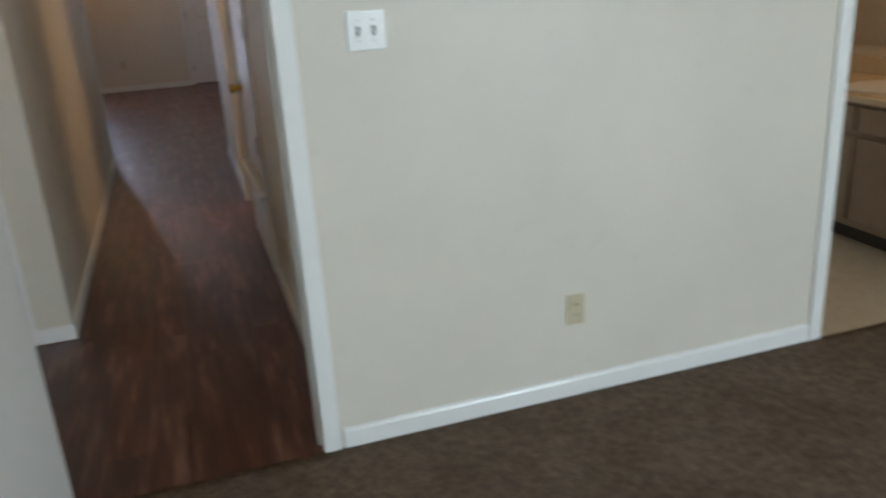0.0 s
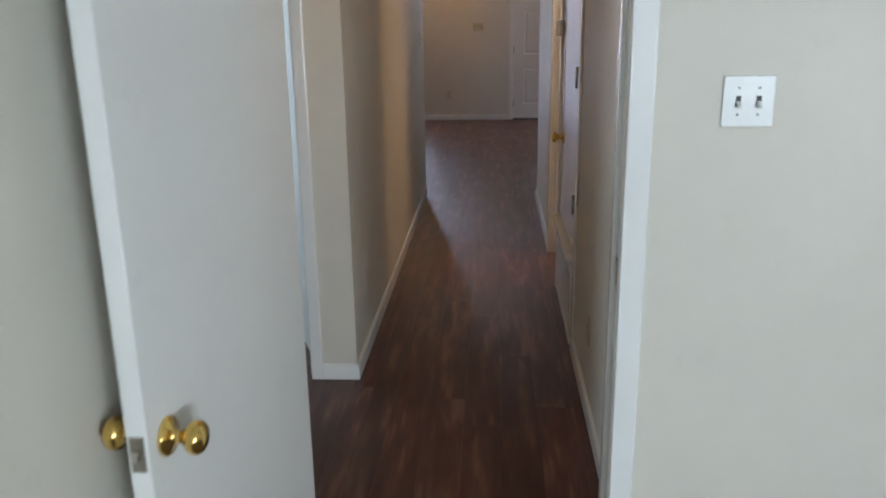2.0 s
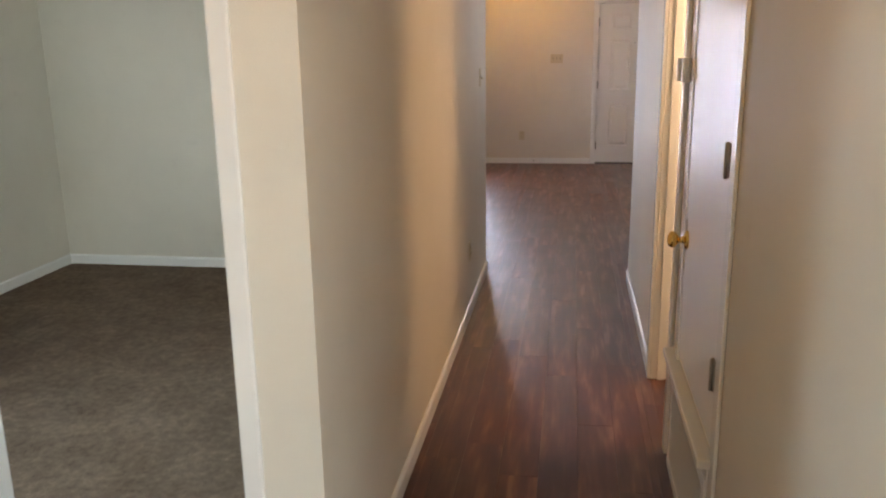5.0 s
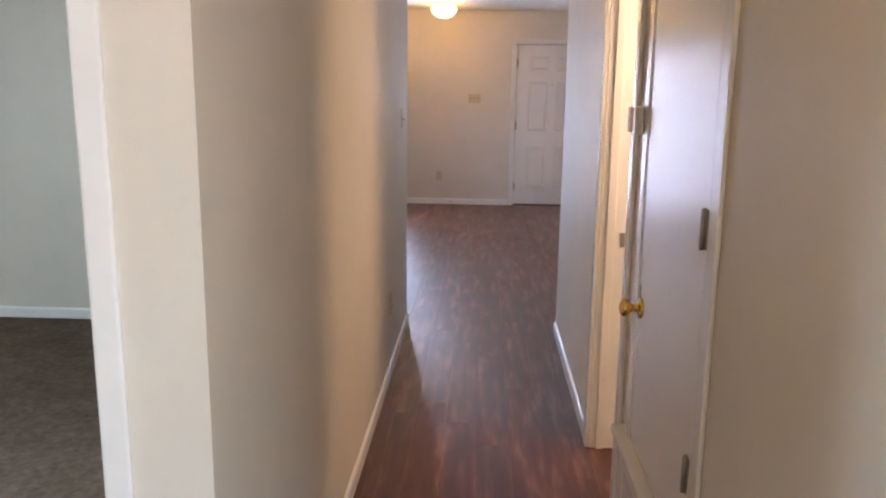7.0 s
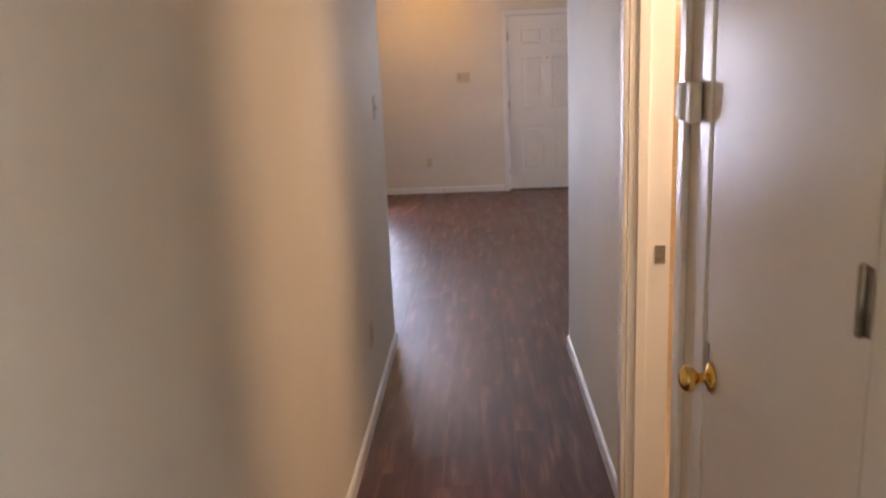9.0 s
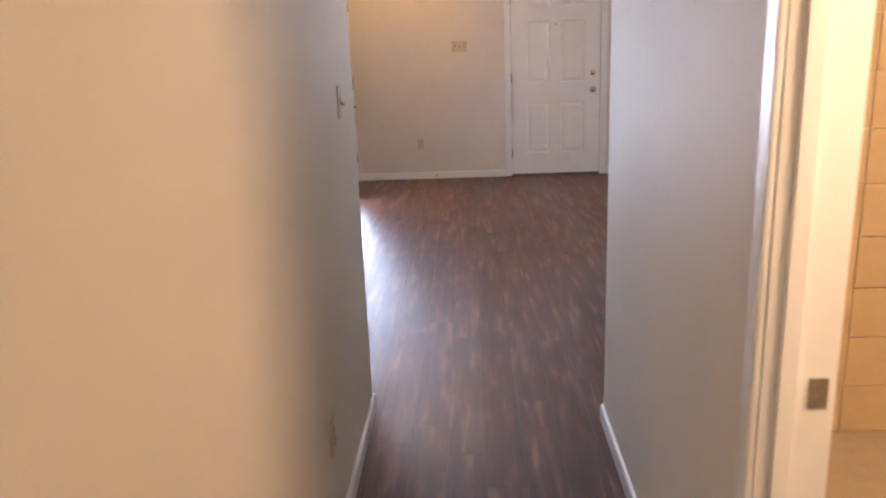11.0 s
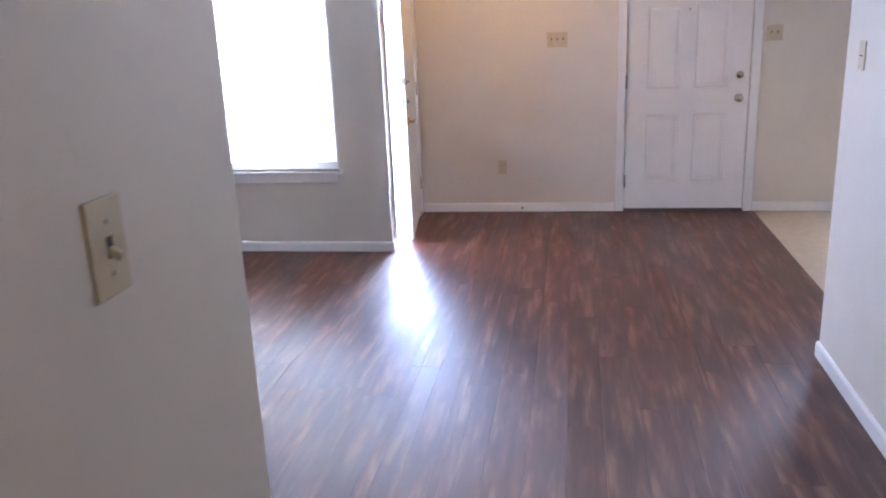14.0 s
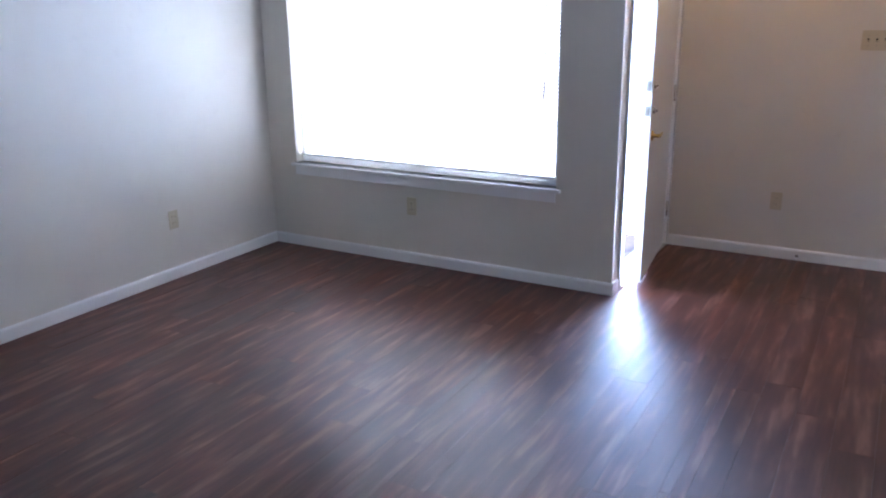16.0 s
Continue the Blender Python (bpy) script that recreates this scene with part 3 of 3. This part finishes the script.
# ---- windows ----
def window(name, along, a0, a1, z0, z1, f0, f1, label, split=True, kind="structure"):
    """A vinyl slider: outer frame, meeting stile and two panes, in the depth f0 to f1."""
    w = base_of(name, label, "window", kind="structure")

    def bar(p0, p1, q0, q1, e0=f0, e1=f1, nm="window_frame", m=ALU, bev=0.003):
        bm = bmesh.new()
        if along == "x":
            box(bm, p0, e0, q0, p1, e1, q1, bev)
        else:
            box(bm, e0, p0, q0, e1, p1, q1, bev)
        return part(nm, bm, m, w)

    t = 0.04
    bar(a0, a1, z0, z0 + t)
    bar(a0, a1, z1 - t, z1)
    bar(a0, a0 + t, z0 + t, z1 - t)
    bar(a1 - t, a1, z0 + t, z1 - t)
    c = (a0 + a1) / 2
    bar(c - 0.025, c + 0.025, z0 + t, z1 - t)
    mid = (f0 + f1) / 2
    for p0, p1 in ((a0 + t, c - 0.025), (c + 0.025, a1 - t)):
        g = bar(p0, p1, z0 + t, z1 - t, mid - 0.003, mid + 0.003, "pane", GLASS, 0.0)
        g.visible_shadow = False
    return w


window("window_1", "x", -3.035, -1.125, 0.595, 2.07, 11.965, 12.025, "large white slider window bright with daylight")
window("window_2", "x", 2.60, 4.40, 0.8, 2.1, -3.49, -3.43, "bedroom slider window")
window("window_3", "y", 4.3, 5.8, 0.9, 2.1, -3.29, -3.23, "small bedroom slider window")
# window_4 is out of view, added with its opening for the fill beam
window("window_4", "x", 2.6, 3.4, 1.40, 2.0, 13.12, 13.18, "unseen kitchen slider window added to light the hall end")
sill = base_of("window_sill", "white painted window stool with apron", "window sill", kind="structure")
part("stool", boxed(-3.065, 11.862, 0.572, -1.095, 11.964, 0.595, 0.006), TRIM, sill)
part("apron", boxed(-3.035, 11.876, 0.515, -1.125, 11.889, 0.572, 0.003), TRIM, sill)

blind = base_of("mini_blind", "white mini blind lowered and open in the living room window", "blind", pose(-2.08, 11.935, 0))
part("headrail", boxed(-0.94, -0.018, 2.035, 0.94, 0.018, 2.067, 0.002), WHITE, blind)
part("bottom_rail", boxed(-0.935, -0.013, 0.640, 0.935, 0.013, 0.655, 0.003), WHITE, blind)
sb = bmesh.new()
pts = [(-0.0125, -0.0016), (-0.006, 0.0), (0.0, 0.0006), (0.006, 0.0), (0.0125, -0.0016)]
ra = [sb.verts.new((-0.935, y, z)) for y, z in pts] + [sb.verts.new((-0.935, y, z - 0.0006)) for y, z in reversed(pts)]
rb = [sb.verts.new((0.935, v.co.y, v.co.z)) for v in ra]
for i in range(10):
    sb.faces.new((ra[i], ra[(i + 1) % 10], rb[(i + 1) % 10], rb[i]))
sb.faces.new(ra)
sb.faces.new(rb[::-1])
bmesh.ops.recalc_face_normals(sb, faces=sb.faces)
sm = mesh_of("slat", sb, SLAT)
for i in range(64):
    o = new("slat", sm)
    o.parent = blind
    o.matrix_basis = pose(random.uniform(-0.002, 0.002), 0, 0.672 + i * 0.0214, -14 + random.uniform(-2, 2), random.uniform(-0.08, 0.08), 0)
for x in (-0.75, 0.0, 0.75):
    part("ladder_cord", boxed(x - 0.0012, -0.014, 0.655, x + 0.0012, -0.012, 2.035), WHITE, blind)
wand = part("wand", moved(lathe([(0, 0), (0.004, 0.001), (0.004, 0.85), (0, 0.852)], 8), pose(0.86, -0.026, 1.18)), WHITE, blind)
part("tag", boxed(0.853, -0.034, 1.10, 0.868, -0.031, 1.20, 0.001), STEEL, wand, "small grey pull tag")


# ---- wall plates ----
def plate(name, gangs, kind, m, face, plastic, label, group):
    """A cover plate that faces -y in its own axes. kind: toggle, outlet, jack."""
    w = 0.070 + 0.046 * (gangs - 1)
    th = base_of(name, label, {"toggle": "light switch", "outlet": "outlet", "jack": "wall jack"}[kind], m, group)
    cover = part("cover", boxed(-w / 2, -0.006, -0.0575, w / 2, 0.0, 0.0575, 0.0025), plastic, th)
    for g in range(gangs):
        x = (g - (gangs - 1) / 2) * 0.046
        if kind == "toggle":
            part("slot", boxed(x - 0.0055, -0.0070, -0.0125, x + 0.0055, -0.0058, 0.0125), DARK, cover)
            part("toggle", moved(boxed(-0.0042, -0.018, -0.005, 0.0042, 0.0, 0.005, 0.0015), pose(x, -0.005, -0.003, 28, 0, 0)), plastic, th)
            zs = (-0.030, 0.030)
        elif kind == "outlet":
            for z in (-0.0195, 0.0195):
                sock = part("socket", boxed(x - 0.0165, -0.0085, z - 0.014, x + 0.0165, -0.005, z + 0.014, 0.004), plastic, th)
                for sx in (-0.0065, 0.0065):
                    part("slot", boxed(x + sx - 0.0012, -0.0092, z - 0.004, x + sx + 0.0012, -0.0084, z + 0.005), DARK, sock)
            zs = (0.0,)
        else:
            part("slot", boxed(x - 0.016, -0.0075, -0.003, x + 0.016, -0.0058, 0.003), DARK, cover)
            zs = (-0.042, 0.042)
        for z in zs:
            part("screw", moved(lathe([(0, 0.0015), (0.0025, 0.001), (0.0032, 0)], 8), pose(x, -0.006, z, 90, 0, 0)), STEEL, cover)
    return th


plate("light_switch", 2, "toggle", pose(1.183, 2.357, 1.372), 0, WHITE, "white double toggle switch on bedroom wall", "switches")
plate("outlet", 1, "outlet", pose(1.860, 2.357, 0.348), 0, IVORY, "ivory duplex outlet low on bedroom wall", "outlets")
plate("light_switch", 1, "toggle", pose(0.0, 7.272, 1.388, 0, 0, 90), 0, IVORY, "ivory single toggle switch at the hall's end", "switches")
plate("light_switch", 1, "toggle", pose(0.991, 2.850, 1.320, 0, 0, -90), 0, IVORY, "ivory single toggle switch beside the bedroom door", "switches")
plate("light_switch", 3, "toggle", pose(0.372, 13.09, 1.392), 0, IVORY, "ivory triple toggle switch on the far wall", "switches")
plate("light_switch", 2, "toggle", pose(1.998, 13.09, 1.385), 0, IVORY, "ivory double toggle switch beside the six-panel door", "switches")
plate("wall_jack", 1, "jack", pose(1.652, 10.0, 1.395, 0, 0, -90), 0, IVORY, "ivory phone jack plate on the passage wall", "switches")
plate("outlet", 1, "outlet", pose(-0.080, 13.09, 0.382), 0, IVORY, "ivory duplex outlet low on the far wall", "outlets")
plate("outlet", 1, "outlet", pose(-2.107, 11.89, 0.385), 0, IVORY, "ivory duplex outlet below the window", "outlets")
plate("outlet", 1, "outlet", pose(-3.26, 10.962, 0.376, 0, 0, 90), 0, IVORY, "ivory duplex outlet on the living room side wall", "outlets")
plate("outlet", 1, "outlet", pose(0.0, 6.68, 0.398, 0, 0, 90), 0, IVORY, "ivory duplex outlet on the hall wall", "outlets")
plate("outlet", 1, "outlet", pose(0.991, 3.498, 0.352, 0, 0, -90), 0, IVORY, "painted-over duplex outlet on the hall wall", "outlets")

stop = base_of("door_stop", "small metal spring door stop on the baseboard", "door stop", pose(0.081, 13.077, 0.035, 90, 0, 0))
part("spring", lathe([(0, 0), (0.011, 0), (0.011, 0.004)] + [(0.0062 + 0.0012 * (i % 2), 0.006 + i * 0.0025) for i in range(24)] + [(0, 0.066)], 12), NICKEL, stop)
part("tip", lathe([(0, 0.066), (0.009, 0.066), (0.009, 0.078), (0, 0.080)], 12), WHITE, stop, "white rubber tip")

# ---- ceiling fixtures ----
lamp = base_of("ceiling_lamp", "lit frosted dome ceiling lamp with warm glow", "ceiling lamp", pose(0.0, 12.28, H))
part("canopy", lathe([(0, 0), (0.135, 0), (0.138, -0.012), (0.125, -0.022), (0.0, -0.024)], 32), NICKEL, lamp)
shade = part("shade", lathe([(0.128, -0.022), (0.145, -0.050), (0.143, -0.085), (0.120, -0.122), (0.078, -0.150), (0.03, -0.162), (0.0, -0.164)], 32), SHADE, lamp, "glowing frosted glass shade")
part("finial", lathe([(0, -0.163), (0.008, -0.164), (0.008, -0.174), (0, -0.180)], 12), BRASS, shade)
hall_lamp = base_of("ceiling_lamp", "lit frosted dome ceiling lamp at the hall entrance", "ceiling lamp", pose(0.50, 2.78, H))
part("canopy", lathe([(0, 0), (0.135, 0), (0.138, -0.012), (0.125, -0.022), (0.0, -0.024)], 32), NICKEL, hall_lamp)
shade = part("shade", lathe([(0.128, -0.022), (0.145, -0.050), (0.143, -0.085), (0.120, -0.122), (0.078, -0.150), (0.03, -0.162), (0.0, -0.164)], 32), HALL_SHADE, hall_lamp, "glowing frosted glass shade")
part("finial", lathe([(0, -0.163), (0.008, -0.164), (0.008, -0.174), (0, -0.180)], 12), BRASS, shade)
smoke = base_of("smoke_detector", "round white smoke detector on the ceiling", "smoke detector", pose(-0.32, 11.5, H))
part("base", lathe([(0, 0), (0.066, 0), (0.066, -0.010), (0, -0.011)], 28), WHITE, smoke)
part("cover", lathe([(0.058, -0.010), (0.060, -0.022), (0.050, -0.034), (0.02, -0.038), (0, -0.038)], 28), WHITE, smoke)

# ---- vanity ----
van = base_of("vanity_cabinet", "taupe wood vanity cabinet with two doors", "cabinet", pose(3.90, 3.20, 0))
part("body", boxed(0.02, -0.72, 0.09, 0.59, 0.78, 0.752, 0.002), OAK, van)
part("toe_kick", boxed(0.07, -0.72, 0.0, 0.59, 0.78, 0.09), DARK, van, "dark recessed toe kick")
for y0, y1 in ((-0.69, -0.36), (-0.33, 0.0), (0.03, 0.36), (0.39, 0.75)):
    dr = part("door", boxed(0.0, y0, 0.13, 0.02, y1, 0.57, 0.004), OAK, van)
    part("drawer_front", boxed(0.0, y0, 0.60, 0.02, y1, 0.73, 0.004), OAK, van)
top = base_of("countertop", "tan cultured marble vanity top with backsplash", "countertop", pose(3.90, 3.20, 0.752))
part("slab", boxed(-0.025, -0.735, 0.0, 0.60, 0.795, 0.035, 0.006), COUNTER, top)
part("backsplash", boxed(0.575, -0.735, 0.035, 0.597, 0.795, 0.135, 0.004), COUNTER, top)
part("basin", moved(lathe([(0.21, 0.034), (0.225, 0.037), (0.215, 0.042), (0.19, 0.038), (0.15, 0.037), (0.0, 0.036)], 32), pose(0.28, 0.1, 0, 0, 0, 0)), WHITE, top, "white oval basin rim")
part("faucet", boxed(0.50, 0.06, 0.035, 0.56, 0.14, 0.09, 0.008), NICKEL, top)
mir = thing("mirror", boxed(4.492, 2.55, 0.95, 4.498, 3.95, 1.9), NICKEL, "wide wall mirror above the vanity", "mirror")

# ---- floor planks ----
RECTS = ((0.087, 2.354, 0.910, 2.457), (-0.970, 2.457, 0.991, 3.758), (-0.963, 3.758, -0.206, 3.870), (0.0, 3.758, 0.991, 7.49), (0.0, 7.49, 1.652, 7.635), (0.991, 5.101, 1.105, 5.787),
         (-3.26, 7.635, 1.652, 11.89), (-0.77, 11.89, 1.932, 13.09), (1.652, 10.20, 1.932, 11.89))
PW, PL = 0.150, 1.22
hard = base_of("plank_floor", "dark reddish-brown wood-look plank floor with worn sheen", "floor", kind="structure")
meshes = {}


def plank_mesh(w, l):
    key = (round(w, 3), round(l, 3))
    if key not in meshes:
        bm = bmesh.new()
        g, c, n = 0.0003, 0.0004, 6
        rows = []
        for j in range(n + 1):
            s = j / n
            y = -l / 2 + g + (l - 2 * g) * s
            up = 0.0009 * abs(2 * s - 1) ** 4 - (c * 0.6 if j in (0, n) else 0)
            rows.append([bm.verts.new(v) for v in ((-w / 2 + g, y, -0.011), (-w / 2 + g, y, up - c), (-w / 2 + g + c, y, up), (w / 2 - g - c, y, up), (w / 2 - g, y, up - c), (w / 2 - g, y, -0.011))])
        for a, b in zip(rows, rows[1:]):
            for i in range(5):
                bm.faces.new((a[i], a[i + 1], b[i + 1], b[i]))
        bm.faces.new(rows[0])
        bm.faces.new(rows[-1][::-1])
        bmesh.ops.recalc_face_normals(bm, faces=bm.faces)
        for f in bm.faces:
            f.smooth = False
        meshes[key] = mesh_of("plank", bm, PLANK)
    return meshes[key]


rng = random.Random(7)
x = -3.26
while x < 1.93:
    nxt = round(x + PW, 4)
    cuts = sorted({x, min(nxt, 1.932), *[e for r in RECTS for e in (r[0], r[2]) if x + 0.012 < e < nxt - 0.012]})
    start = rng.uniform(0, PL)
    for xa, xb in zip(cuts, cuts[1:]):
        mid = (xa + xb) / 2
        spans = []
        for r in sorted((r for r in RECTS if r[0] <= mid <= r[2]), key=lambda r: r[1]):
            if spans and r[1] <= spans[-1][1] + 0.002:
                spans[-1][1] = max(spans[-1][1], r[3])
            else:
                spans.append([r[1], r[3]])
        for s0, s1 in spans:
            y = s0
            k = math.floor((s0 - start) / PL)
            while y < s1 - 1e-4:
                end = min(s1, start + (k + 1) * PL)
                k += 1
                if end - y < 0.06 and end < s1:
                    end = min(s1, start + (k + 1) * PL)
                    k += 1
                o = new("plank", plank_mesh(xb - xa, end - y))
                o.parent = hard
                o.matrix_basis = pose(mid, (y + end) / 2, 0, rng.gauss(0, 0.03), rng.gauss(0, 0.45), 0)
                y = end
    x = nxt
